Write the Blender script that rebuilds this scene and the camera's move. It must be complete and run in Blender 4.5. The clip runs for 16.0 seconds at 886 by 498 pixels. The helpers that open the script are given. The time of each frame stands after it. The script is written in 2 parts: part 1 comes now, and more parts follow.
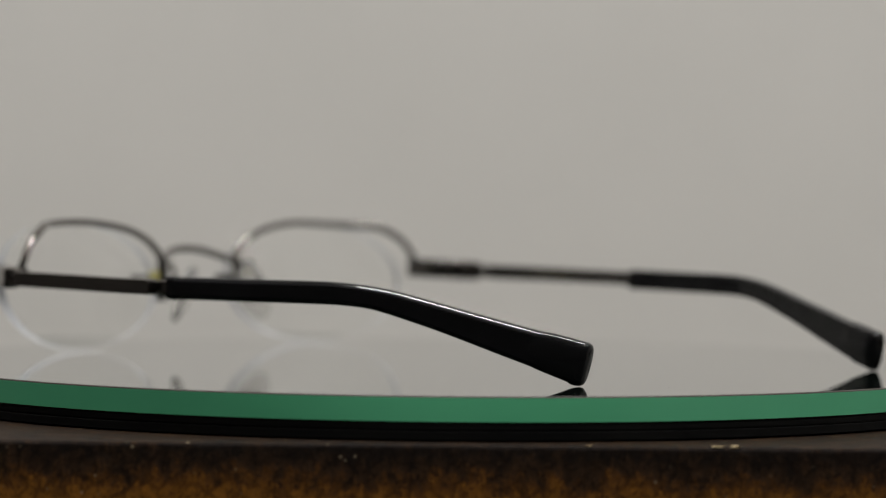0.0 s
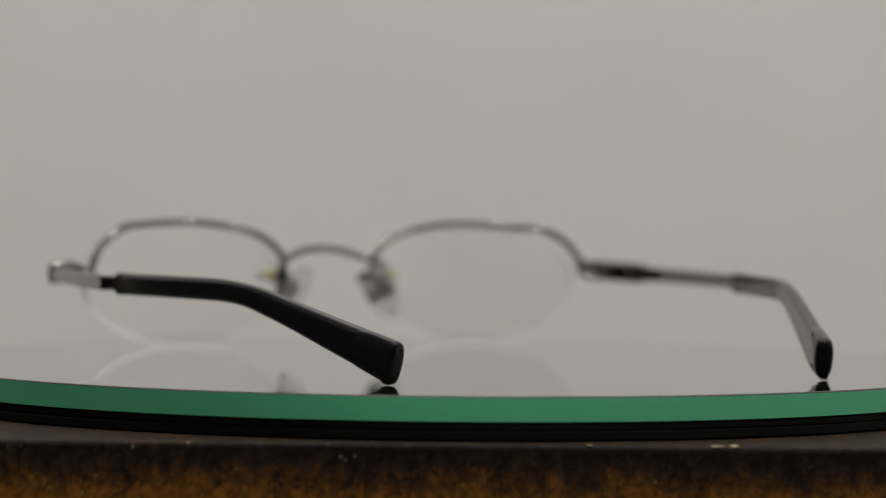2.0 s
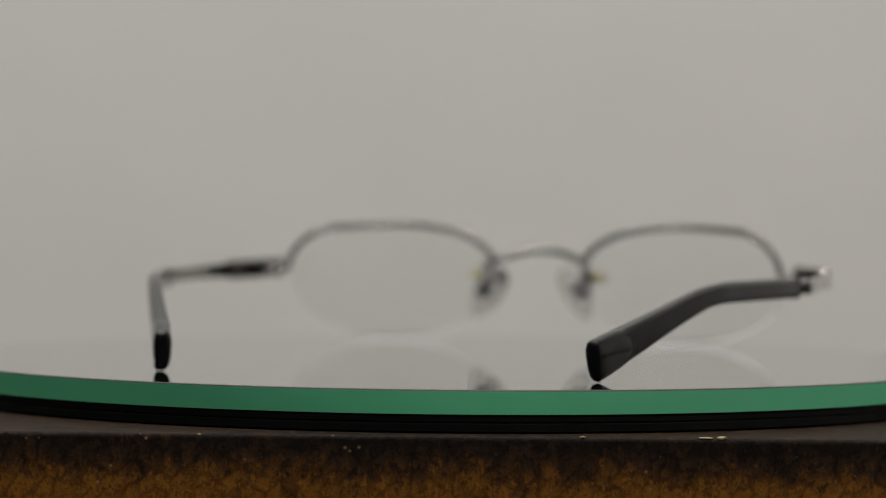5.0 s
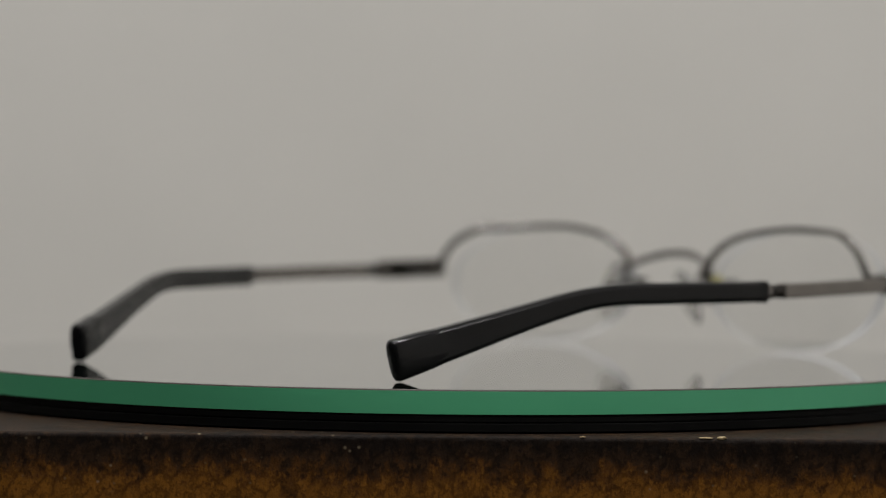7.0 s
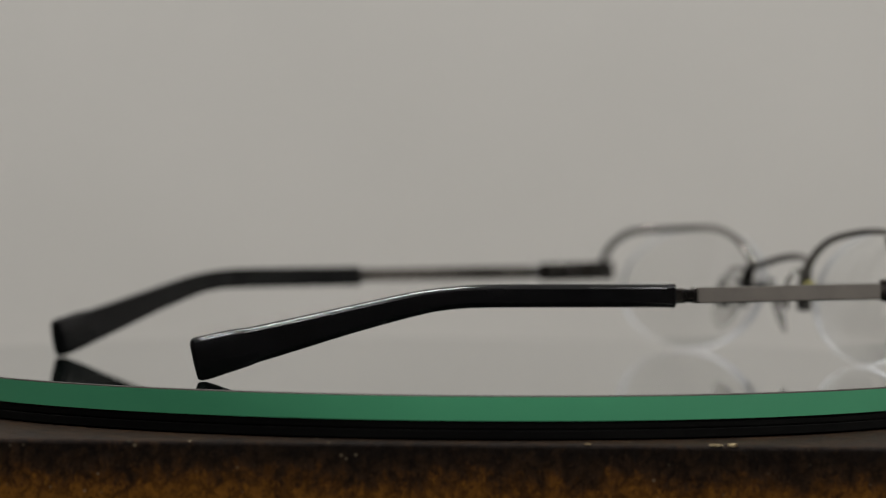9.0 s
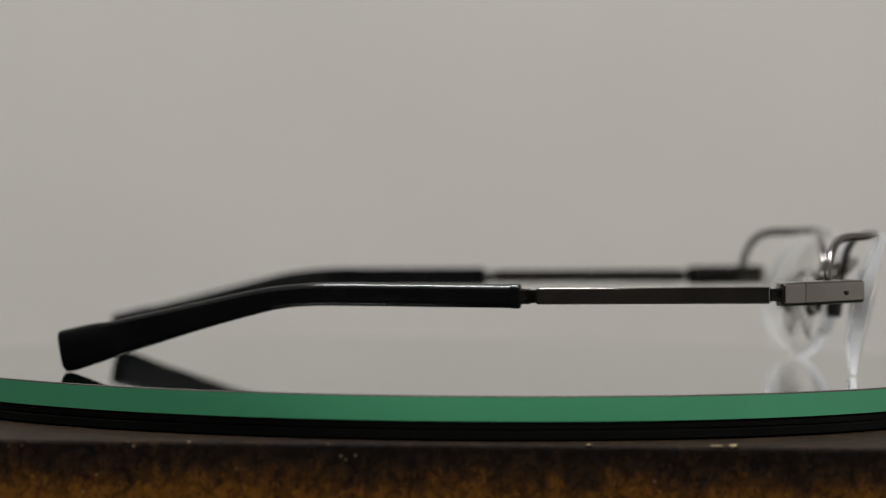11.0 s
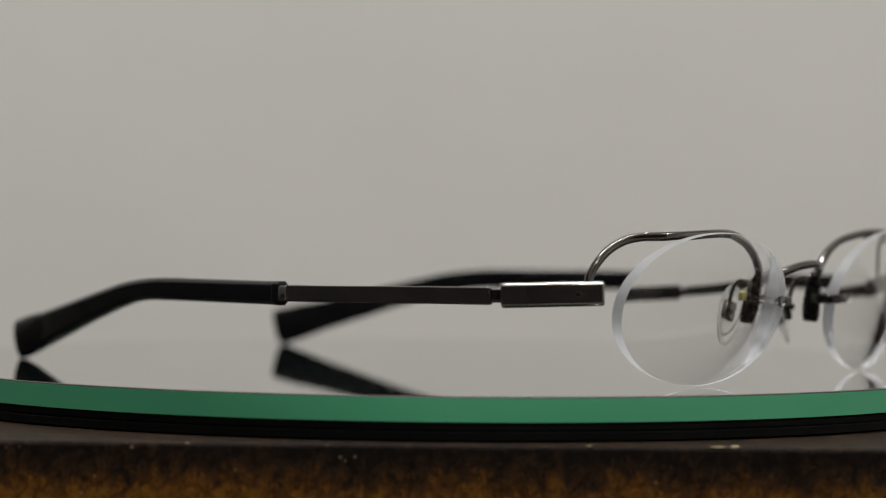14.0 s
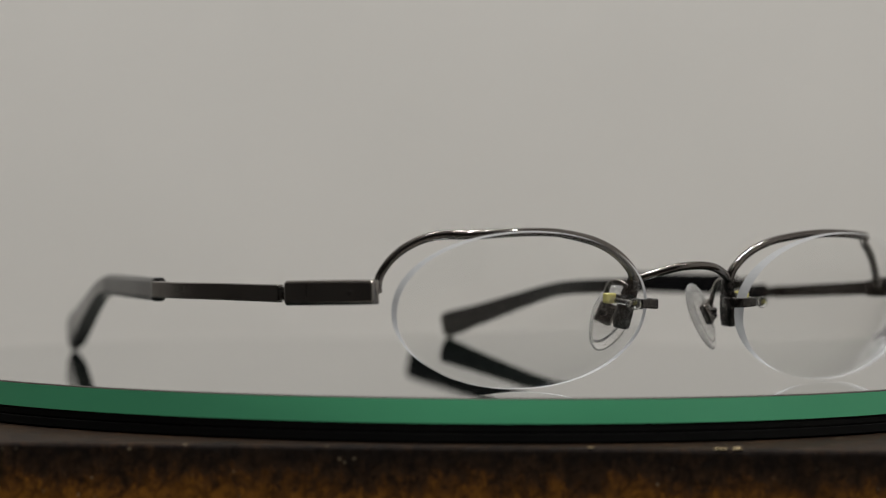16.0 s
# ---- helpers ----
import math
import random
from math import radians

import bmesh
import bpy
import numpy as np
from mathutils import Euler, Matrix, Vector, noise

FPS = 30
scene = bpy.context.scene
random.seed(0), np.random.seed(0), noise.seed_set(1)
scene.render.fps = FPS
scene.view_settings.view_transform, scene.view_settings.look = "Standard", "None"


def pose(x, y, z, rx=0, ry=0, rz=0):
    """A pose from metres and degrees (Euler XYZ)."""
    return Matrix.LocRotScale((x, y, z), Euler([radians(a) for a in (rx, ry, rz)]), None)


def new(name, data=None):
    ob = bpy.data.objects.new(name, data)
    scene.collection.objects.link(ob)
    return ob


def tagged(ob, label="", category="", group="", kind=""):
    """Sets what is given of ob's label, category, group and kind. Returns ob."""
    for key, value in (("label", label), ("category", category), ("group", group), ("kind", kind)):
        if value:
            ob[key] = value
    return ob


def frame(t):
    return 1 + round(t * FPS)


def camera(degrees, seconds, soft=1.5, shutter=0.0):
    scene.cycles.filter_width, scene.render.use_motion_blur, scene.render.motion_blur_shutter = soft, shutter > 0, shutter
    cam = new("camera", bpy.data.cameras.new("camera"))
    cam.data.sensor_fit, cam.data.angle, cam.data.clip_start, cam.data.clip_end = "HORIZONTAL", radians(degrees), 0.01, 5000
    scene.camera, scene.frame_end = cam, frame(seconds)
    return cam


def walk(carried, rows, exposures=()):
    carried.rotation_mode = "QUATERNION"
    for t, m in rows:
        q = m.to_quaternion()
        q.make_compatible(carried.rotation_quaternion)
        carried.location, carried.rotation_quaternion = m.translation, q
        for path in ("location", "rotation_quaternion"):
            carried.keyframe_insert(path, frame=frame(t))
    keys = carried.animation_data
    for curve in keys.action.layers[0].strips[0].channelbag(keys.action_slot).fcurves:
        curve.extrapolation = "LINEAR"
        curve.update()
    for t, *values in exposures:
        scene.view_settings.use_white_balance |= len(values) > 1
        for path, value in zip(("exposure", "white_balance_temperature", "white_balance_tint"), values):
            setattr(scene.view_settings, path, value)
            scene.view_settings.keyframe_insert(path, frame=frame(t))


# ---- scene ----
cam = camera(16.97, 16.0, soft=1.1)
cam.data.dof.use_dof = True
cam.data.dof.focus_distance = 0.550
cam.data.dof.aperture_fstop = 12.0

# the camera stands before the table; its picture breathes a little while it refocuses
EYE = Vector((0.0, -0.6327, 0.03385))
AHEAD = Vector((-0.00178, 0.99988, -0.0154))
BREATH = [(0.0, -0.001), (1.5, -0.0005), (3.0, 0.003), (3.5, 0.007), (4.0, 0.0085), (4.2, 0.023), (7.5, 0.023),
          (7.7, 0.003), (9.0, 0.003), (11.5, 0.0005), (13.0, -0.001), (14.5, -0.0025), (16.0, -0.006)]


def camera_pose(back):
    e = EYE - AHEAD * back
    return pose(e.x, e.y, e.z, 90 - 0.882, -0.587, 0.102)


walk(cam, [(t, camera_pose(b)) for t, b in BREATH],
     exposures=[(0.0, 0.0), (4.0, 0.0), (6.5, -0.05), (8.0, -0.08), (9.2, -0.09), (11.3, 0.03), (16.0, 0.03)])

# turn of the table, degrees
TURN = [(0.0, 47.1), (4.2, -4.0), (7.0, -38.3), (9.0, -63.25), (11.5, -93.85), (13.0, -110.9),
        (14.5, -128.13), (16.0, -145.34)]

# ---- world and light ----
world = bpy.data.worlds.new("room_air")
scene.world = world
world.use_nodes = True
world.node_tree.nodes["Background"].inputs[0].default_value = (0.5, 0.47, 0.43, 1)
world.node_tree.nodes["Background"].inputs[1].default_value = 0.05


def area(name, at, size, watts, color, size_y=0.0):
    """A lamp under the ceiling that shines straight down: a disc, or a long tube along x."""
    d = bpy.data.lights.new(name, "AREA")
    d.shape = "RECTANGLE" if size_y else "DISK"
    d.size, d.energy, d.color = size, watts, color
    if size_y:
        d.size_y = size_y
    ob = new(name, d)
    ob.matrix_basis = pose(*at)
    return ob


WARM = (0.985, 0.972, 0.96)
TUBE = (-0.18, 0.0)
# two round lamps added as fill beside the tube
FILL_LAMPS = ((0.80, -0.50, 10.0), (-0.15, -1.15, 10.0))
area("tube_lamp_light", (*TUBE, 1.60), 0.75, 23.0, WARM, 0.05)
for lx, ly, watts in FILL_LAMPS:
    area("fill_lamp_light", (lx, ly, 1.60), 0.075, watts, WARM)

# ---- materials ----


def nodes_of(name):
    m = bpy.data.materials.new(name)
    m.use_nodes = True
    nt = m.node_tree
    return m, nt, nt.nodes["Principled BSDF"]


def tex(nt, scale, detail=4, rough=0.55, stretch=(1, 1, 1)):
    c = nt.nodes.new("ShaderNodeTexCoord")
    mp = nt.nodes.new("ShaderNodeMapping")
    mp.inputs["Scale"].default_value = stretch
    n = nt.nodes.new("ShaderNodeTexNoise")
    n.inputs["Scale"].default_value, n.inputs["Detail"].default_value, n.inputs["Roughness"].default_value = scale, detail, rough
    nt.links.new(c.outputs["Object"], mp.inputs["Vector"])
    nt.links.new(mp.outputs["Vector"], n.inputs["Vector"])
    return n.outputs["Fac"]


def ramp(nt, fac, stops):
    r = nt.nodes.new("ShaderNodeValToRGB")
    e = r.color_ramp.elements
    while len(e) < len(stops):
        e.new(0.5)
    for k, (p, c) in enumerate(stops):
        e[k].position, e[k].color = p, (*c, 1) if len(c) == 3 else (c[0], c[0], c[0], 1)
    nt.links.new(fac, r.inputs["Fac"])
    return r.outputs["Color"]


def bump(nt, b, fac, strength, dist):
    n = nt.nodes.new("ShaderNodeBump")
    n.inputs["Strength"].default_value, n.inputs["Distance"].default_value = strength, dist
    nt.links.new(fac, n.inputs["Height"])
    nt.links.new(n.outputs["Normal"], b.inputs["Normal"])


def surface(name, c1, c2, scale, r1, r2, metal=0.0, ior=1.5, coat=0.0, bumps=None, stretch=(1, 1, 1)):
    m, nt, b = nodes_of(name)
    f = tex(nt, scale, stretch=stretch)
    nt.links.new(ramp(nt, f, [(0.3, c1), (0.7, c2)]), b.inputs["Base Color"])
    g = tex(nt, scale * 3.7, stretch=stretch)
    nt.links.new(ramp(nt, g, [(0.3, (r1,)), (0.7, (r2,))]), b.inputs["Roughness"])
    b.inputs["Metallic"].default_value = metal
    b.inputs["IOR"].default_value = ior
    b.inputs["Coat Weight"].default_value = coat
    if bumps:
        bump(nt, b, tex(nt, bumps[0]), bumps[1], bumps[2])
    return m


M_WALL = surface("painted_wall", (0.60, 0.590, 0.560), (0.64, 0.628, 0.598), 5, 0.75, 0.9, bumps=(180, 0.15, 0.001))
M_CEIL = surface("white_ceiling_paint", (0.74, 0.73, 0.70), (0.80, 0.79, 0.76), 4, 0.8, 0.9)
# unseen floor, pale so that it throws light up at the disc edge
M_FLOOR = surface("pale_bounce_floor", (0.40, 0.37, 0.33), (0.50, 0.465, 0.42), 6, 0.35, 0.5, stretch=(1, 8, 1))
# unseen south and west walls, made dark for reflections in the metal
M_DARK = surface("dark_unseen_wall", (0.03, 0.028, 0.026), (0.05, 0.046, 0.042), 9, 0.85, 0.95)
M_METAL = surface("polished_gunmetal", (0.28, 0.262, 0.25), (0.34, 0.318, 0.30), 160, 0.10, 0.17, metal=1.0)
M_RIM = surface("dark_polished_rim_metal", (0.17, 0.155, 0.148), (0.22, 0.202, 0.192), 160, 0.09, 0.15, metal=1.0)
M_METAL_DARK = surface("dark_hinge_metal", (0.06, 0.056, 0.055), (0.10, 0.095, 0.09), 200, 0.2, 0.32, metal=1.0)
M_SLEEVE = surface("black_acetate", (0.006, 0.006, 0.0065), (0.010, 0.010, 0.011), 90, 0.11, 0.18, ior=1.40, coat=0.0, bumps=(350, 0.05, 0.0002))
M_BLACK = surface("black_rubber", (0.004, 0.004, 0.004), (0.007, 0.007, 0.0065), 60, 0.6, 0.75, ior=1.2, bumps=(220, 0.1, 0.0003))
M_GLASSTOP = surface("glass_over_black", (0.004, 0.007, 0.006), (0.007, 0.011, 0.009), 12, 0.004, 0.012, ior=1.52, coat=0.75)
M_GLASSTOP.node_tree.nodes["Principled BSDF"].inputs["Specular Tint"].default_value = (0.88, 1.0, 0.90, 1)
M_EDGE = surface("green_ground_glass_edge", (0.105, 0.520, 0.268), (0.120, 0.560, 0.295), 25, 0.30, 0.42, ior=1.5, bumps=(600, 0.08, 0.0002))
M_ARRIS = surface("glass_arris", (0.035, 0.032, 0.026), (0.06, 0.052, 0.044), 60, 0.4, 0.6)
M_YELLOW = surface("yellowed_plastic_plug", (0.40, 0.36, 0.11), (0.52, 0.47, 0.18), 300, 0.2, 0.3)
M_GLINT_CHIP = surface("glint_chip_wood", (0.30, 0.22, 0.11), (0.45, 0.36, 0.20), 900, 0.6, 0.8)
M_LAMP, _nt, _b = nodes_of("lamp_diffuser")
_b.inputs["Emission Color"].default_value, _b.inputs["Emission Strength"].default_value = (*WARM, 1), 6.0


def clear(name, color, ior, rough=0.0):
    m, nt, b = nodes_of(name)
    b.inputs["Base Color"].default_value = (*color, 1)
    b.inputs["Transmission Weight"].default_value = 1.0
    b.inputs["IOR"].default_value, b.inputs["Roughness"].default_value = ior, rough
    return m


M_LENS = clear("clear_lens", (0.99, 0.993, 0.99), 1.44)
M_LENS.node_tree.nodes["Principled BSDF"].inputs["Specular IOR Level"].default_value = 0.25
M_PAD = clear("clear_silicone", (0.98, 0.97, 0.95), 1.43, 0.03)
M_CLEAR = clear("clear_plastic", (0.99, 0.99, 0.98), 1.46)
M_PAD.node_tree.nodes["Principled BSDF"].inputs["Transmission Weight"].default_value = 0.80


def frosted():
    m, nt, b = nodes_of("frosted_lens_edge")
    f = tex(nt, 420, stretch=(1, 1, 6))
    nt.links.new(ramp(nt, f, [(0.3, (0.48, 0.49, 0.50)), (0.7, (0.57, 0.58, 0.59))]), b.inputs["Base Color"])
    b.inputs["Roughness"].default_value = 0.45
    t = nt.nodes.new("ShaderNodeBsdfTranslucent")
    t.inputs["Color"].default_value = (0.54, 0.55, 0.56, 1)
    mix = nt.nodes.new("ShaderNodeMixShader")
    mix.inputs["Fac"].default_value = 0.5
    out = nt.nodes["Material Output"]
    nt.links.new(b.outputs[0], mix.inputs[1])
    nt.links.new(t.outputs[0], mix.inputs[2])
    nt.links.new(mix.outputs[0], out.inputs["Surface"])
    return m


M_FROST = frosted()


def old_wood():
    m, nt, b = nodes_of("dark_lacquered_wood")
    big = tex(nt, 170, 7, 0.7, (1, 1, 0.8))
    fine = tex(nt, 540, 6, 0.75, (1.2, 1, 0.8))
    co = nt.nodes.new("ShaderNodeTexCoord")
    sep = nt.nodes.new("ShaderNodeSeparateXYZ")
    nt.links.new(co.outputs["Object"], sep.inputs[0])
    # the board is darkest along its top edge and turns amber lower down
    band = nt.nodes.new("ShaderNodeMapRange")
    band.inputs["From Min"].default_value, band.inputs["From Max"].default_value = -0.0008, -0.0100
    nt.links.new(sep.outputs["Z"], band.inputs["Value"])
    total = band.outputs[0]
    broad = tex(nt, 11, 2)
    # the flat top face mixes slightly lighter than the upper front
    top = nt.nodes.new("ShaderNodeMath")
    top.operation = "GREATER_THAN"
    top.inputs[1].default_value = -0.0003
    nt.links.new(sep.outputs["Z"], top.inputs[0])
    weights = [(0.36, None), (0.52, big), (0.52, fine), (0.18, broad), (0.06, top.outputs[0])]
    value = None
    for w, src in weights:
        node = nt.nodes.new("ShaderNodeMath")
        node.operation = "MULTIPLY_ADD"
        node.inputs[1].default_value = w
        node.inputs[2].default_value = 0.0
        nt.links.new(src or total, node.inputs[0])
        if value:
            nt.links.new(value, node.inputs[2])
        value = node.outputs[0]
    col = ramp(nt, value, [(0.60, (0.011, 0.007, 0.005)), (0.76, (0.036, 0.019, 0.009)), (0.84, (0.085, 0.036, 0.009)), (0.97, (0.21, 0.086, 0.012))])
    crack = nt.nodes.new("ShaderNodeTexVoronoi")
    crack.feature = "DISTANCE_TO_EDGE"
    crack.inputs["Scale"].default_value = 330
    warp = nt.nodes.new("ShaderNodeMixRGB")
    warp.inputs["Fac"].default_value = 0.012
    nt.links.new(co.outputs["Object"], warp.inputs["Color1"])
    nt.links.new(fine, warp.inputs["Color2"])
    nt.links.new(warp.outputs[0], crack.inputs["Vector"])
    lines = ramp(nt, crack.outputs["Distance"], [(0.02, (0.25,)), (0.16, (1.0,))])
    worn = nt.nodes.new("ShaderNodeMixRGB")
    worn.blend_type = "MULTIPLY"
    worn.inputs["Fac"].default_value = 0.75
    nt.links.new(col, worn.inputs["Color1"])
    nt.links.new(lines, worn.inputs["Color2"])
    col = worn.outputs[0]
    # pale dust specks
    v = nt.nodes.new("ShaderNodeTexVoronoi")
    v.inputs["Scale"].default_value = 420
    nt.links.new(co.outputs["Object"], v.inputs["Vector"])
    sp = ramp(nt, v.outputs["Distance"], [(0.0, (1.0,)), (0.17, (0.0,))])
    gate = ramp(nt, tex(nt, 150, 2), [(0.52, (0.0,)), (0.62, (0.6,))])
    m2 = nt.nodes.new("ShaderNodeMath")
    m2.operation = "MULTIPLY"
    nt.links.new(sp, m2.inputs[0])
    nt.links.new(gate, m2.inputs[1])
    mix = nt.nodes.new("ShaderNodeMixRGB")
    mix.inputs["Color2"].default_value = (0.42, 0.34, 0.22, 1)
    nt.links.new(m2.outputs[0], mix.inputs["Fac"])
    nt.links.new(col, mix.inputs["Color1"])
    nt.links.new(mix.outputs[0], b.inputs["Base Color"])
    nt.links.new(ramp(nt, fine, [(0.3, (0.50,)), (0.7, (0.68,))]), b.inputs["Roughness"])
    b.inputs["Specular IOR Level"].default_value = 0.08
    bump(nt, b, big, 0.8, 0.0012)
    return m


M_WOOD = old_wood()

# ---- mesh helpers (shapes in millimetres, meshes in metres) ----


def part(name, bm, mats, parent=None, label="", smooth=True, sharp=38):
    me = bpy.data.meshes.new(name)
    bmesh.ops.recalc_face_normals(bm, faces=bm.faces)
    bmesh.ops.scale(bm, vec=(0.001, 0.001, 0.001), verts=bm.verts)
    bm.to_mesh(me)
    bm.free()
    for m in mats if isinstance(mats, (list, tuple)) else [mats]:
        me.materials.append(m)
    if smooth:
        me.shade_smooth()
        me.set_sharp_from_angle(angle=radians(sharp))
    ob = new(name, me)
    if parent:
        ob.parent = parent
    if label:
        tagged(ob, label)
    return ob


def join(dst, src):
    me = bpy.data.meshes.new("tmp")
    src.to_mesh(me)
    src.free()
    dst.from_mesh(me)
    bpy.data.meshes.remove(me)
    return dst


def box(lo, hi, bevel=0.0, segments=2, bm=None):
    b = bmesh.new()
    bmesh.ops.create_cube(b, size=1)
    lo, hi = Vector(lo), Vector(hi)
    for v in b.verts:
        v.co = Vector(((lo[k] + hi[k]) / 2 + v.co[k] * (hi[k] - lo[k]) for k in range(3)))
    if bevel:
        bmesh.ops.bevel(b, geom=b.edges[:], offset=bevel, segments=segments, affect="EDGES", profile=0.6)
    return join(bm, b) if bm else b


def smooth_path(pts, per=6):
    """Points of a smooth line through pts, which may carry further numbers beside x, y, z."""
    p = [np.array(q, float) for q in pts]
    p = [2 * p[0] - p[1]] + p + [2 * p[-1] - p[-2]]
    out = []
    for i in range(1, len(p) - 2):
        a, b, c, d = p[i - 1], p[i], p[i + 1], p[i + 2]
        for k in range(per):
            t = k / per
            out.append(0.5 * (2 * b + (c - a) * t + (2 * a - 5 * b + 4 * c - d) * t * t + (3 * b - 3 * c + d - a) * t ** 3))
    out.append(p[-2])
    return out


def sweep(pts, n=14, power=2.0, up=(0, 0, 1), bm=None, dome=0.0, chamfer=0.0, inner=None):
    """A rod along pts (x, y, z, half thickness, half height); power 2 is round, higher is squarer."""
    b = bm or bmesh.new()
    up = Vector(up)
    rings = []
    rows = [np.array(q, float) for q in pts]
    if dome:
        # rounded ends
        for end, ref in ((0, rows[1]), (-1, rows[-2])):
            e = rows[end].copy()
            d = e[:3] - ref[:3]
            d /= np.linalg.norm(d)
            a, c, g = e.copy(), e.copy(), e.copy()
            g[:3] -= d * 0.15
            a[:3] += d * dome * 0.62
            a[3:] -= dome * 0.28
            c[:3] += d * dome
            c[3:] -= dome
            rows = [c, a, e, g] + rows[1:] if end == 0 else rows[:-1] + [g, e, a, c]
    for i, q in enumerate(rows):
        p = Vector(q[:3])
        t = (Vector(rows[min(i + 1, len(rows) - 1)][:3]) - Vector(rows[max(i - 1, 0)][:3])).normalized()
        side = t.cross(up)
        side = side.normalized() if side.length > 1e-4 else Vector((1, 0, 0))
        u = side.cross(t).normalized()
        ring = []
        if chamfer:
            w, h = max(q[3], 0.05), max(q[4], 0.05)
            c = min(chamfer, w * 0.8, h * 0.8)
            corner = [(w, h - c), (w - c * 0.12, h - c * 0.72), (w - c * 0.72, h - c * 0.12), (w - c, h)]
            c2 = c if inner is None else min(inner, w * 0.8, h * 0.8)
            far = [(w, h - c2), (w - c2 * 0.12, h - c2 * 0.72), (w - c2 * 0.72, h - c2 * 0.12), (w - c2, h)]
            corner = [(w, h - c - 0.06)] + corner + [(w - c - 0.06, h)]
            far = [(w, h - c2 - 0.06)] + far + [(w - c2 - 0.06, h)]
            turn = corner + [(-x, y) for x, y in far[::-1]] + [(-x, -y) for x, y in far] + [(x, -y) for x, y in corner[::-1]]
            rings.append([b.verts.new(p + side * x + u * y) for x, y in turn])
            continue
        for k in range(n):
            a = 2 * math.pi * (k + 0.5) / n
            cs, sn = math.cos(a), math.sin(a)
            x = math.copysign(abs(cs) ** (2 / power), cs)
            y = math.copysign(abs(sn) ** (2 / power), sn)
            ring.append(b.verts.new(p + side * (x * max(q[3], 0.02)) + u * (y * max(q[4], 0.02))))
        rings.append(ring)
    n = len(rings[0])
    for r, s in zip(rings, rings[1:]):
        for k in range(n):
            b.faces.new((r[k], r[(k + 1) % n], s[(k + 1) % n], s[k]))
    b.faces.new(rings[0][::-1])
    b.faces.new(rings[-1])
    return b


def lathe(profile, n=256, bm=None, mat_of=None):
    """A body of revolution about z; profile (radius, z) from the axis to the axis."""
    b = bm or bmesh.new()
    rings = []
    for r, z in profile:
        if r < 1e-6:
            rings.append([b.verts.new((0, 0, z))])
        else:
            rings.append([b.verts.new((r * math.cos(2 * math.pi * k / n), r * math.sin(2 * math.pi * k / n), z)) for k in range(n)])
    for j, (r, s) in enumerate(zip(rings, rings[1:])):
        for k in range(n):
            f = [r[k % len(r)], r[(k + 1) % len(r)], s[(k + 1) % len(s)], s[k % len(s)]]
            f = list(dict.fromkeys(f))
            face = b.faces.new(f)
            face.material_index = mat_of(j) if mat_of else 0
    return b


def mirrored(bm, side):
    if side < 0:
        bmesh.ops.scale(bm, vec=(-1, 1, 1), verts=bm.verts)
        bmesh.ops.reverse_faces(bm, faces=bm.faces)
    return bm


# ---- the room ----
ZT = -8.1          # table top, mm under the glass
FLOOR = -760.0
for nm, lo, hi, mat in (
        ("wall_north", (-1700, 700, FLOOR), (1700, 800, 1700), M_WALL),
        ("wall_south", (-1700, -2400, FLOOR), (1700, -2300, 1700), M_DARK),
        ("wall_east", (1700, -2400, FLOOR), (1800, 800, 1700), M_WALL),
        ("wall_west", (-1800, -2400, FLOOR), (-1700, 800, 1700), M_DARK),
        ("floor", (-1800, -2400, FLOOR - 100), (1800, 800, FLOOR), M_FLOOR),
        ("ceiling", (-1800, -2400, 1700), (1800, 800, 1800), M_CEIL)):
    lab = {"w": "plain warm grey painted wall", "f": "unseen floor, kept pale to bounce light upward", "c": "plain white ceiling"}[nm[0]]
    if nm in ("wall_south", "wall_west"):
        lab = "unseen dark wall, added to darken the metal reflections"
    tagged(part(nm, box(lo, hi), mat, smooth=False), lab, "wall" if nm[0] == "w" else nm, kind="structure")


# body of an added fill light under the ceiling
def fill_lamp(x, y):
    e = tagged(new("fill_lamp"), "added fill light, built as a small round downlight with a glowing white diffuser", "lamp", group="ceiling lamps")
    e.location = (x, y, 1.7)
    part("housing", lathe([(0, 0), (54, 0), (55, -3), (55, -60), (50, -60), (50, -40), (0, -40)], 48), M_CEIL, e)
    part("diffuser", lathe([(0, -42), (46, -42), (46, -50), (38, -54), (0, -55)], 48), M_LAMP, e)
    return e


for lx, ly, watts in FILL_LAMPS:
    fill_lamp(lx, ly)


def tube_lamp(x, y):
    e = tagged(new("tube_lamp"), "long white tube lamp mounted under the ceiling", "lamp")
    e.location = (x, y, 1.7)
    part("housing", box((-400, -45, -52), (400, 45, 0), 4), M_CEIL, e)
    part("tube", sweep([(-385, 0, -70, 13, 13), (385, 0, -70, 13, 13)], 16, dome=3), M_LAMP, e)
    for sx in (-1, 1):
        part("socket", box((sx * 392 - 8, -16, -86), (sx * 392 + 8, 16, -50), 2), M_CEIL, e)
    return e


tube_lamp(*TUBE)


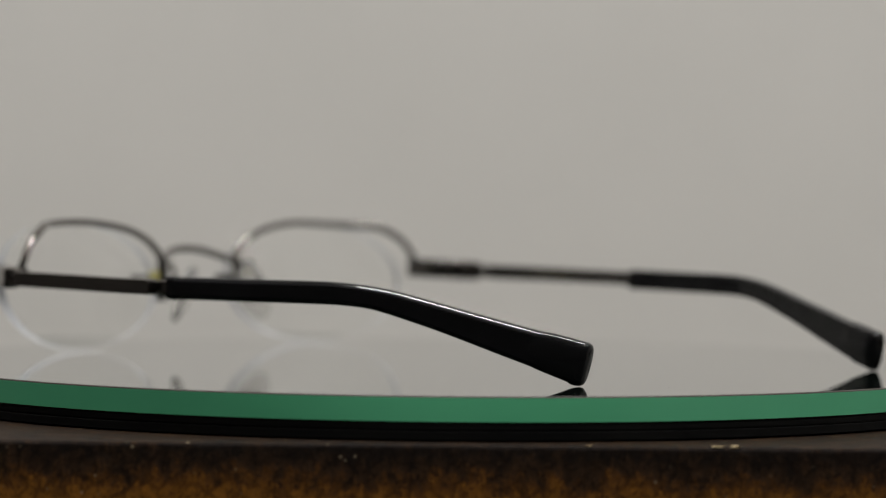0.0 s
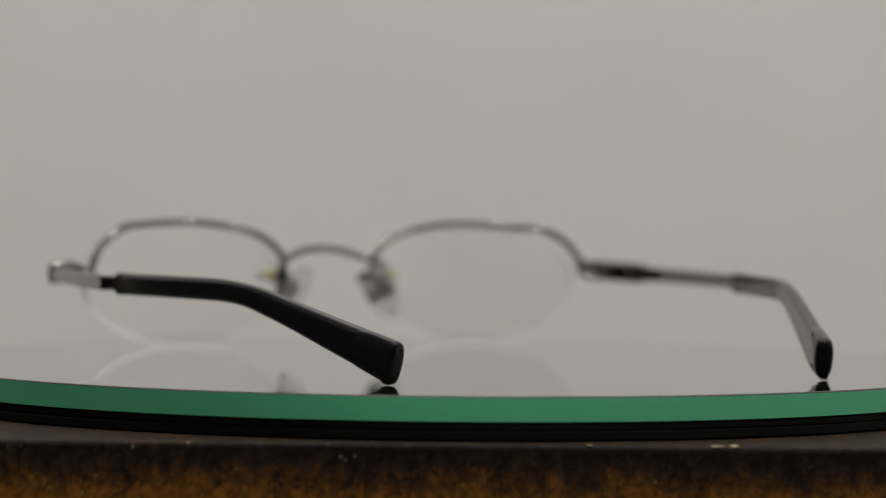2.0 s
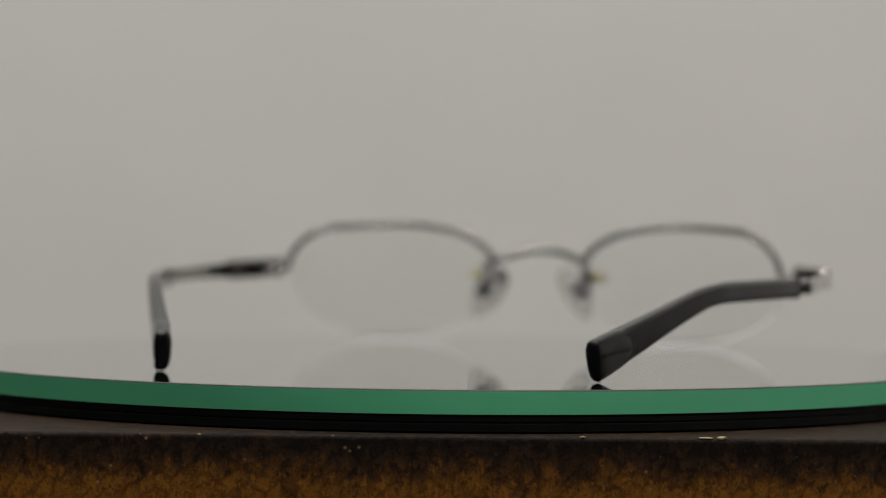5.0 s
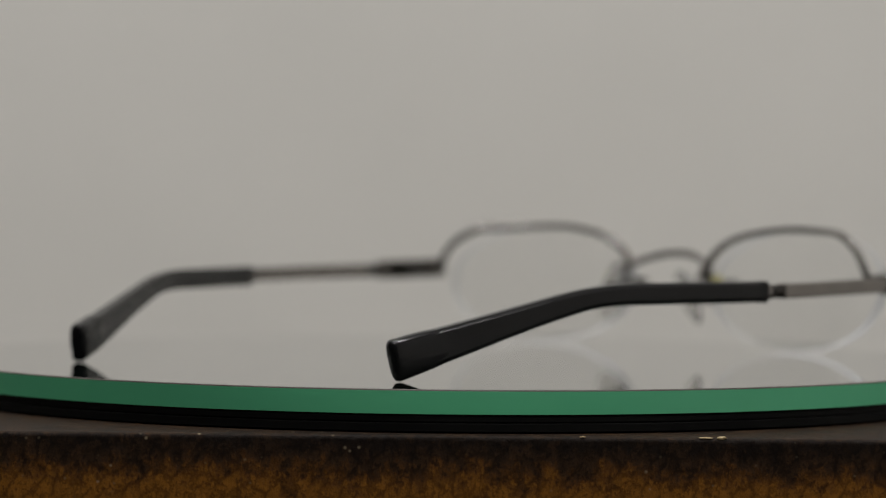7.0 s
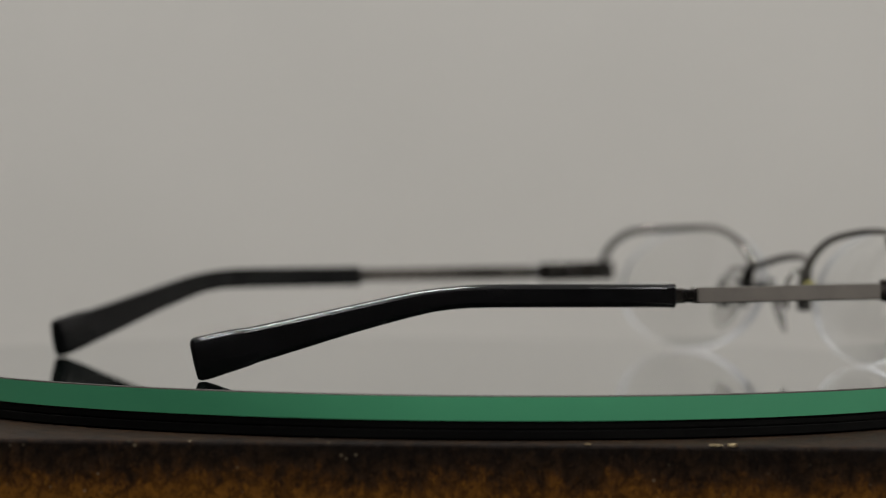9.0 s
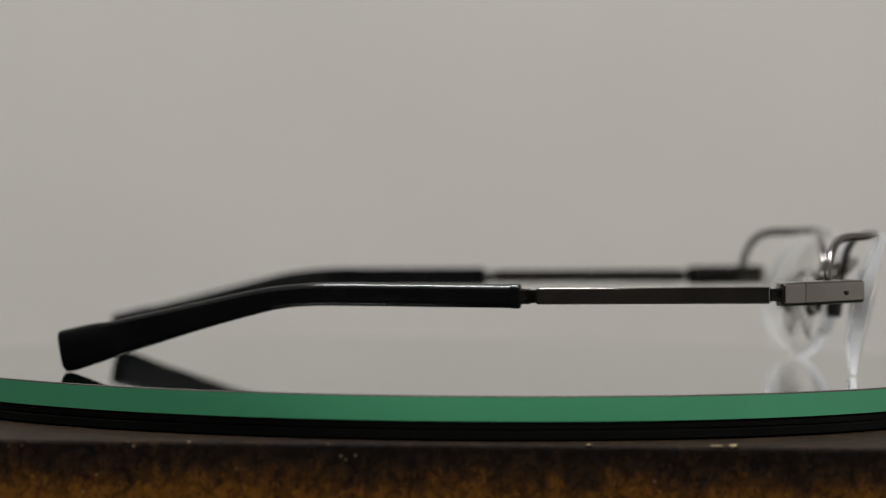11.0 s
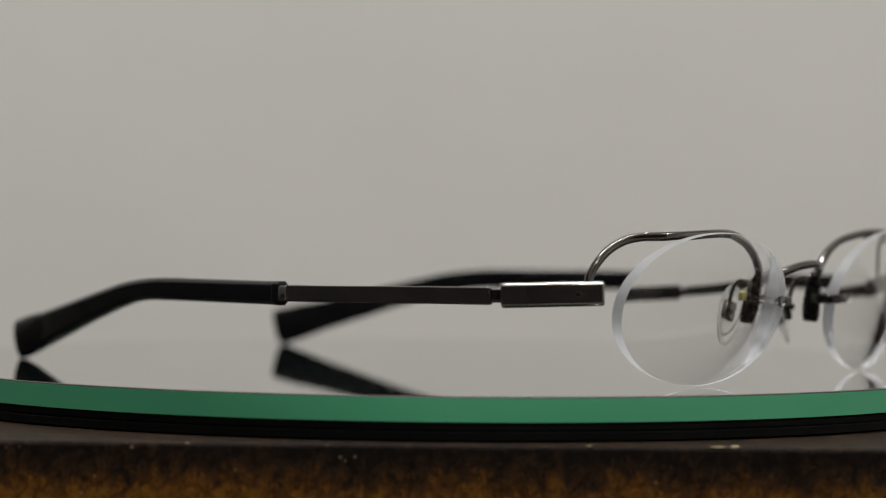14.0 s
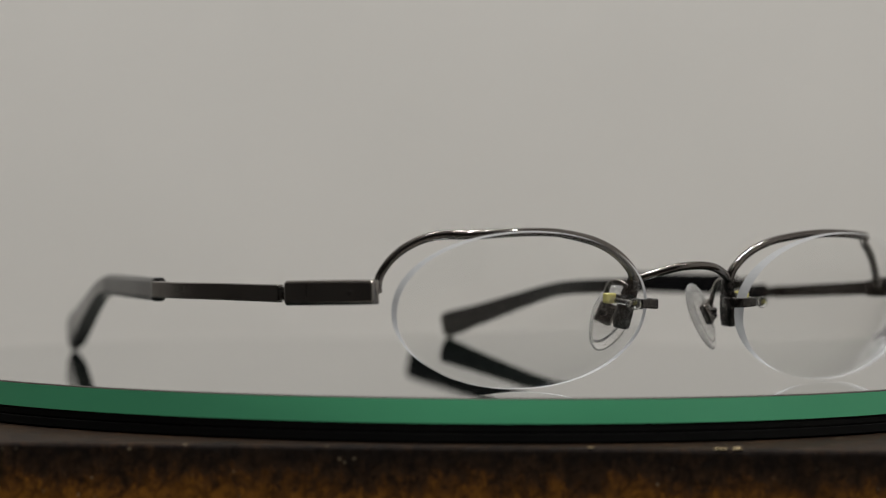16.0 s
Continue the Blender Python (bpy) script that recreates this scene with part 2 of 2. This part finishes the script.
def wooden_table():
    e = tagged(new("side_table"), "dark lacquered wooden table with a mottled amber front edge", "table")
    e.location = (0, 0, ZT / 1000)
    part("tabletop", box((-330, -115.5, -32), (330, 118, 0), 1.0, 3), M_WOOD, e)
    for sx in (-1, 1):
        for y in (-95, 86):
            part("leg", box((sx * 290 - 22, y - 22, FLOOR - ZT), (sx * 290 + 22, y + 22, -32), 2), M_WOOD, e)
    rnd = random.Random(4)
    # the largest pale chip carries the bright glint on the edge in its colour
    for x, w, h in ((50.3, 0.9, 0.34), (47.4, 1.3, 0.13), (25.0, 0.6, 0.1)):
        c = bmesh.new()
        bmesh.ops.create_icosphere(c, subdivisions=2, radius=1.0)
        for v in c.verts:
            v.co = Vector((v.co.x * w, v.co.y * 0.5, v.co.z * h)) * rnd.uniform(0.75, 1.15)
        bmesh.ops.translate(c, vec=(x, -115.0, 0.02), verts=c.verts)
        part("glint_chip", c, M_GLINT_CHIP, e, "pale chip on the table edge, glint put into its colour")
    return e


wooden_table()

# ---- the turntable with its glass disc ----
R_DISC = 110.9
turntable = tagged(new("turntable"), "round turntable with a green-edged glass disc on a black plate", "turntable")


def build_turntable(e):
    r = R_DISC
    g = lathe([(0, 0), (r - 0.35, 0), (r - 0.08, -0.12), (r, -0.3), (r, -4.55), (r - 0.15, -4.75), (0, -4.75)], 360,
              mat_of=lambda j: 0 if j == 0 else 2 if j in (1, 2) else 1 if j == 3 else 0)
    disc = part("glass_disc", g, [M_GLASSTOP, M_EDGE, M_ARRIS], e, "clear glass disc with a green ground edge")
    for f in disc.data.polygons:
        f.use_smooth = f.material_index == 1
    p = lathe([(0, -4.8), (r - 0.5, -4.8), (r - 0.2, -5.0), (r - 0.2, -5.9), (r - 0.4, -6.05), (r - 0.4, -6.2), (r - 0.1, -6.35), (r - 0.1, -7.7),
               (r - 0.5, -7.9), (0, -7.9)], 360)
    part("base_plate", p, M_BLACK, e, "thin black plate under the glass")
    part("foot", lathe([(0, -7.85), (96, -7.85), (96, -8.1), (0, -8.1)], 96), M_BLACK, e)


build_turntable(turntable)

# ---- the eyeglasses: origin on the turntable's axis, front towards +y ----
glasses = tagged(new("eyeglasses"), "half-rim eyeglasses of dark polished metal with black temple tips", "eyeglasses")
CX, CY = 3.26, 60.45
CENTRE = Vector((CX, CY, 0))

LENS_C = Vector((37.13, 23.7, 14.4))
LENS_A, LENS_B, LENS_P = 25.4, 14.55, 2.07
WRAP, TILT = radians(8.5), radians(12.0)
LU = Vector((math.cos(WRAP), -math.sin(WRAP), 0))
LV = Vector((0, math.sin(TILT), math.cos(TILT)))
LW = LU.cross(LV).normalized() * -1.0     # towards the front
LV = LU.cross(LW) if LU.cross(LW).z > 0 else -LU.cross(LW)
R_FRONT, R_BACK, THICK = 170.0, 87.0, 0.45


def lens_edge(a, grow=0.0):
    cs, sn = math.cos(a), math.sin(a)
    x = math.copysign(abs(cs) ** (2 / LENS_P), cs) * (LENS_A + grow)
    y = math.copysign(abs(sn) ** (2 / LENS_P), sn) * (LENS_B + grow)
    return x, y


def lens_point(x, y, w):
    return LENS_C + LU * x + LV * y + LW * w


def sag(r2, radius):
    return -(radius - math.sqrt(radius * radius - r2))


def lens_body():
    b = bmesh.new()
    n, m = 96, 14
    faces = []
    for radius, off in ((R_FRONT, THICK / 2), (R_BACK, -THICK / 2)):
        rings = [[b.verts.new(lens_point(0, 0, off))]]
        for j in range(1, m + 1):
            ring = []
            for k in range(n):
                x, y = lens_edge(2 * math.pi * k / n)
                x, y = x * j / m, y * j / m
                ring.append(b.verts.new(lens_point(x, y, off + sag(x * x + y * y, radius))))
            rings.append(ring)
        for r, s in zip(rings, rings[1:]):
            for k in range(n):
                f = list(dict.fromkeys([r[k % len(r)], r[(k + 1) % len(r)], s[(k + 1) % len(s)], s[k]]))
                b.faces.new(f)
        faces.append(rings[-1])
    for k in range(n):
        f = b.faces.new((faces[0][k], faces[0][(k + 1) % n], faces[1][(k + 1) % n], faces[1][k]))
        f.material_index = 1
    return b


def placed(bm):
    bmesh.ops.translate(bm, vec=CENTRE, verts=bm.verts)
    return bm


def edge_mid(a, grow, w=None):
    x, y = lens_edge(a, grow)
    r2 = x * x + y * y
    mid = (THICK / 2 + sag(r2, R_FRONT) - THICK / 2 + sag(r2, R_BACK)) / 2 if w is None else w
    return lens_point(x, y, mid)


def build_lens_side(s):
    lens = part("lens", placed(mirrored(lens_body(), s)), [M_LENS, M_FROST], glasses, "clear corrective lens with a frosted white edge")
    lens.visible_shadow = False
    # upper rim: foot on the end piece, rise, small kink, then along the lens to the nose
    pts = [(61.3, 11.0, 17.6, .75, .8), (61.2, 10.8, 19.0, .75, .8), (60.5, 10.6, 20.9, .75, .8), (58.7, 11.3, 23.6, .75, .8),
           (56.2, 12.3, 25.8, .8, .82), (53.2, 13.9, 27.4, .82, .88), (50.6, 16.2, 28.05, .85, .92), (48.3, 19.2, 28.15, .85, .85),
           (44.0, 22.0, 28.45, .75, .75), (38.2, 23.7, 28.75, .72, .7), (32.0, 23.8, 28.75, .72, .7), (26.2, 23.0, 28.1, .75, .72),
           (20.6, 22.3, 26.95, .75, .75), (15.9, 22.0, 24.9, .78, .8), (12.5, 21.9, 22.1, .8, .85), (11.4, 21.7, 20.0, .8, .9)]
    rim = part("rim", placed(mirrored(sweep(smooth_path(pts, 6), 12, 2.4, up=(0, 1, 0.1)), s)), M_RIM, glasses,
               "thin polished metal upper rim")
    # link from the rim's foot to the end piece
    part("rim_link", placed(mirrored(sweep(smooth_path([(61.2, 10.9, 18.3, .7, .7), (61.9, 10.7, 17.5, .7, .7), (64, 10.3, 17.3, .7, .7), (67.6, 10.0, 17.3, .7, .7)], 4), 10), s)),
         M_RIM, rim)
    # bar behind the inner lens edge that carries the nose pad
    bar = [(11.4, 21.6, 20.6, .8, .9), (11.7, 21.0, 18.4, .85, 1.35), (12.3, 20.3, 15.0, .85, 1.7), (12.8, 19.9, 12.4, .85, 1.7), (12.9, 19.8, 11.2, .8, 1.5)]
    part("nose_bar", placed(mirrored(sweep(smooth_path(bar, 4), 14, 4.0, up=(0, 1, 0), dome=.3), s)), M_METAL_DARK, rim)
    # hook that grips the inner edge of the lens and holds the clear nut before it
    hook = sweep(smooth_path([(11.9, 20.9, 15.6, .55, .95), (9.9, 22.4, 15.6, .55, .95), (9.2, 25.0, 15.6, .55, .95), (10.6, 26.4, 15.6, .5, .9), (13.6, 26.7, 15.7, .5, .8)], 5), chamfer=.2, dome=.2)
    part("lens_hook", placed(mirrored(hook, s)), M_METAL_DARK, rim, sharp=50)
    pad = part("nose_pad", placed(mirrored(nose_pad(), s)), M_PAD, glasses, "clear silicone nose pad on a thin metal arm")
    arm = sweep(smooth_path([(12.2, 21.2, 18.6, .5, .5), (12.6, 19.2, 19.7, .5, .5), (12.8, 17.0, 19.4, .5, .5), (12.7, 15.7, 17.4, .5, .5), (12.4, 15.0, 14.4, .5, .5)], 5), 10)
    part("pad_arm", placed(mirrored(arm, s)), M_METAL, pad)
    boxy = box((-0.75, -1.7, -2.1), (0.75, 1.7, 2.1), .5, 3)
    bmesh.ops.rotate(boxy, matrix=PAD_TURN, verts=boxy.verts)
    bmesh.ops.translate(boxy, vec=(12.1, 14.9, 13.5), verts=boxy.verts)
    part("pad_box", placed(mirrored(boxy, s)), M_RIM, pad)
    core = sweep([(11.9, 14.8, 13.7, .7, .7), (13.4, 15.5, 13.7, .7, .7)], 12, dome=.2)
    part("pad_screw", placed(mirrored(core, s)), M_METAL_DARK, pad)
    plug = box((14.1, 19.0, 15.6), (16.6, 20.3, 17.6), .45, 3)
    part("plug", placed(mirrored(plug, s)), M_YELLOW, lens, "small yellowed plastic lens plug")
    shank = sweep([(12.0, 20.9, 16.6, .6, .8), (14.2, 20.2, 16.6, .55, .75)], 10, 3.0, dome=.15)
    part("plug_shank", placed(mirrored(shank, s)), M_METAL_DARK, lens)
    pin = sweep([(15.4, 20.3, 16.3, .55, .55), (15.4, 26.6, 15.8, .55, .55)], 12, dome=.1)
    part("lens_pin", placed(mirrored(pin, s)), M_CLEAR, lens, "clear plastic pin through the lens")
    nut = bmesh.new()
    bmesh.ops.create_uvsphere(nut, u_segments=20, v_segments=12, radius=1.15)
    bmesh.ops.scale(nut, vec=(1, 0.8, 1), verts=nut.verts)
    bmesh.ops.translate(nut, vec=(15.2, 27.0, 15.7), verts=nut.verts)
    part("lens_nut", placed(mirrored(nut, s)), M_CLEAR, lens, "clear domed nut on the front of the lens")


PAD_TURN = Euler((0, -0.50, 0)).to_matrix() @ Euler((0, 0, 1.12)).to_matrix()


def nose_pad():
    b = bmesh.new()
    bmesh.ops.create_uvsphere(b, u_segments=28, v_segments=16, radius=1.0)
    for v in b.verts:
        x, y, z = v.co
        wide = 3.7 * (1 + 0.16 * z)
        v.co = Vector((x * 1.0 + 0.7 * (y * y + 0.6 * z * z), y * wide, z * 7.0))
    bmesh.ops.rotate(b, matrix=PAD_TURN, verts=b.verts)
    bmesh.ops.translate(b, vec=(10.6, 14.0, 12.4), verts=b.verts)
    return b


def build_bridge():
    half = [(11.2, 21.7, 19.9), (8.8, 23.4, 20.9), (5.2, 25.3, 22.1), (1.8, 26.2, 22.6)]
    pts = [(x, y, z, .75, .8) for x, y, z in half] + [(-x, y, z, .75, .8) for x, y, z in half[::-1]]
    part("bridge", placed(sweep(smooth_path(pts, 6), 12, 2.4, dome=.4)), M_RIM, glasses, "arched polished metal nose bridge")


# line of a temple: hinge, bar, bend, tip
def build_temple(s):
    # end piece: a slanting plate from the hinge to the front
    ep = sweep(smooth_path([(72.9, -0.2, 17.35, 1.5, 2.25), (70.9, 4.2, 17.5, 1.5, 2.25), (68.1, 10.3, 17.75, 1.5, 2.25), (66.6, 13.5, 17.85, 1.45, 2.22), (65.3, 15.9, 17.95, 1.4, 2.2)], 4), dome=.4, chamfer=.6, inner=.1)
    end = part("end_piece", placed(mirrored(ep, s)), M_METAL, glasses, "polished metal end piece with bright bevelled edges", sharp=50)
    part("end_cap", placed(mirrored(box((65.3, 3.0, 15.6), (67.2, 8.4, 19.2), .4), s)), M_METAL_DARK, end)
    seam = sweep([(71.05, 3.9, 17.48, 1.53, 2.28), (70.99, 4.03, 17.48, 1.53, 2.28)], chamfer=.6)
    part("seam", placed(mirrored(seam, s)), M_METAL_DARK, end, sharp=50)
    pin = sweep([(68.2, 12.8, 17.7, .5, .5), (68.62, 12.99, 17.7, .5, .5)], 14, dome=.1)
    part("screw", placed(mirrored(pin, s)), M_METAL_DARK, end, "tiny dark screw in the end piece")
    part("hinge_knuckle", placed(mirrored(box((69.0, 1.2, 15.5), (70.6, 3.2, 19.3), .35), s)), M_METAL, end)
    hinge = sweep([(73.3, -2.9, 17.2, .75, 1.25), (73.0, 0.4, 17.3, .75, 1.25)], 10, 4)
    part("hinge", placed(mirrored(hinge, s)), M_METAL_DARK, end, "small dark hinge joint")
    bar = sweep(smooth_path([(73.5, -2.7, 17.2, .65, 1.62), (74.0, -12, 17.1, .65, 1.6), (74.6, -24, 16.95, .65, 1.58), (74.9, -36, 16.75, .7, 1.55), (74.9, -46.0, 16.65, .75, 1.55)], 4),
                dome=.25, chamfer=.02, inner=.22)
    temple = part("temple", placed(mirrored(bar, s)), M_METAL, glasses, "flat dark steel temple arm, opened out", sharp=50)
    block = sweep([(74.45, -43.6, 16.7, 1.1, 1.56), (74.4, -46.3, 16.65, 1.2, 1.56)], dome=.25, chamfer=.05, inner=.3)
    part("spring_block", placed(mirrored(block, s)), M_METAL, temple, sharp=50)
    part("spring_joint", placed(mirrored(sweep([(74.6, -46.2, 16.6, .95, 1.3), (73.5, -48.4, 16.55, .95, 1.3)], 10, 4), s)), M_METAL_DARK, temple)
    part("ferrule", placed(mirrored(sweep([(73.3, -47.9, 16.55, .95, 1.5), (72.0, -51.2, 16.5, .7, 1.5)], 14, 5, dome=.2), s)), M_METAL, temple)
    # the two arms have been bent a little differently in use
    out, back = (0.3, -2.5) if s > 0 else (-0.3, 1.1)

    def bent(rows):
        res = []
        for x, y, z, w, h in rows:
            f = min(max((-80 - y) / 54, 0), 1)
            res.append((x + out * f, y + back * f, z, w, h))
        return res

    sl = [(72.0, -50.4, 16.5, 1.35, 2.22), (69.8, -60, 16.46, 1.3, 2.22), (66.6, -72, 16.41, 1.3, 2.22), (63.5, -83, 16.34, 1.3, 2.22),
          (61.9, -88.5, 16.15, 1.32, 2.17), (60.1, -93.6, 15.6, 1.36, 2.17), (58.2, -98.8, 14.5, 1.4, 2.32), (54.3, -109, 11.65, 1.5, 2.62), (50.0, -120, 8.35, 1.6, 3.15),
          (47.2, -127, 6.3, 1.65, 3.5), (46.2, -129.6, 5.6, 1.65, 3.6)]
    part("temple_tip", placed(mirrored(sweep(smooth_path(bent(sl), 5), dome=.5, chamfer=.4, inner=1.0), s)), M_SLEEVE, temple, "glossy black plastic temple tip", sharp=50)
    tb = [(48.6, -123.6, 7.15, 1.5, 2.9), (47.9, -125.4, 6.7, 1.7, 3.45), (46.8, -128.2, 5.95, 1.85, 3.85), (44.9, -133.2, 4.45, 1.95, 4.15), (44.4, -134.6, 4.1, 1.85, 4.1)]
    block = sweep(smooth_path(bent(tb), 4), 28, 3.2, dome=.9)
    for v in block.verts:
        # the cap narrows towards its foot
        low = min(max((6.0 - v.co.z) / 6.0, 0), 1)
        v.co.x += 0.5 * low * low * (-1 if v.co.x > 45.5 else 1)
    part("end_block", placed(mirrored(block, s)), M_SLEEVE, temple)
    cuff = sweep([(72.2, -49.6, 16.5, 1.42, 2.3), (71.85, -51.0, 16.5, 1.42, 2.3)], dome=.3, chamfer=.75)
    part("cuff", placed(mirrored(cuff, s)), M_SLEEVE, temple, sharp=50)


build_bridge()
for side in (1, -1):
    build_lens_side(side)
    build_temple(side)


def motions():
    rows = [(t, pose(0, 0, 0, 0, 0, a)) for t, a in TURN]
    walk(turntable, rows)
    walk(glasses, rows)


motions()
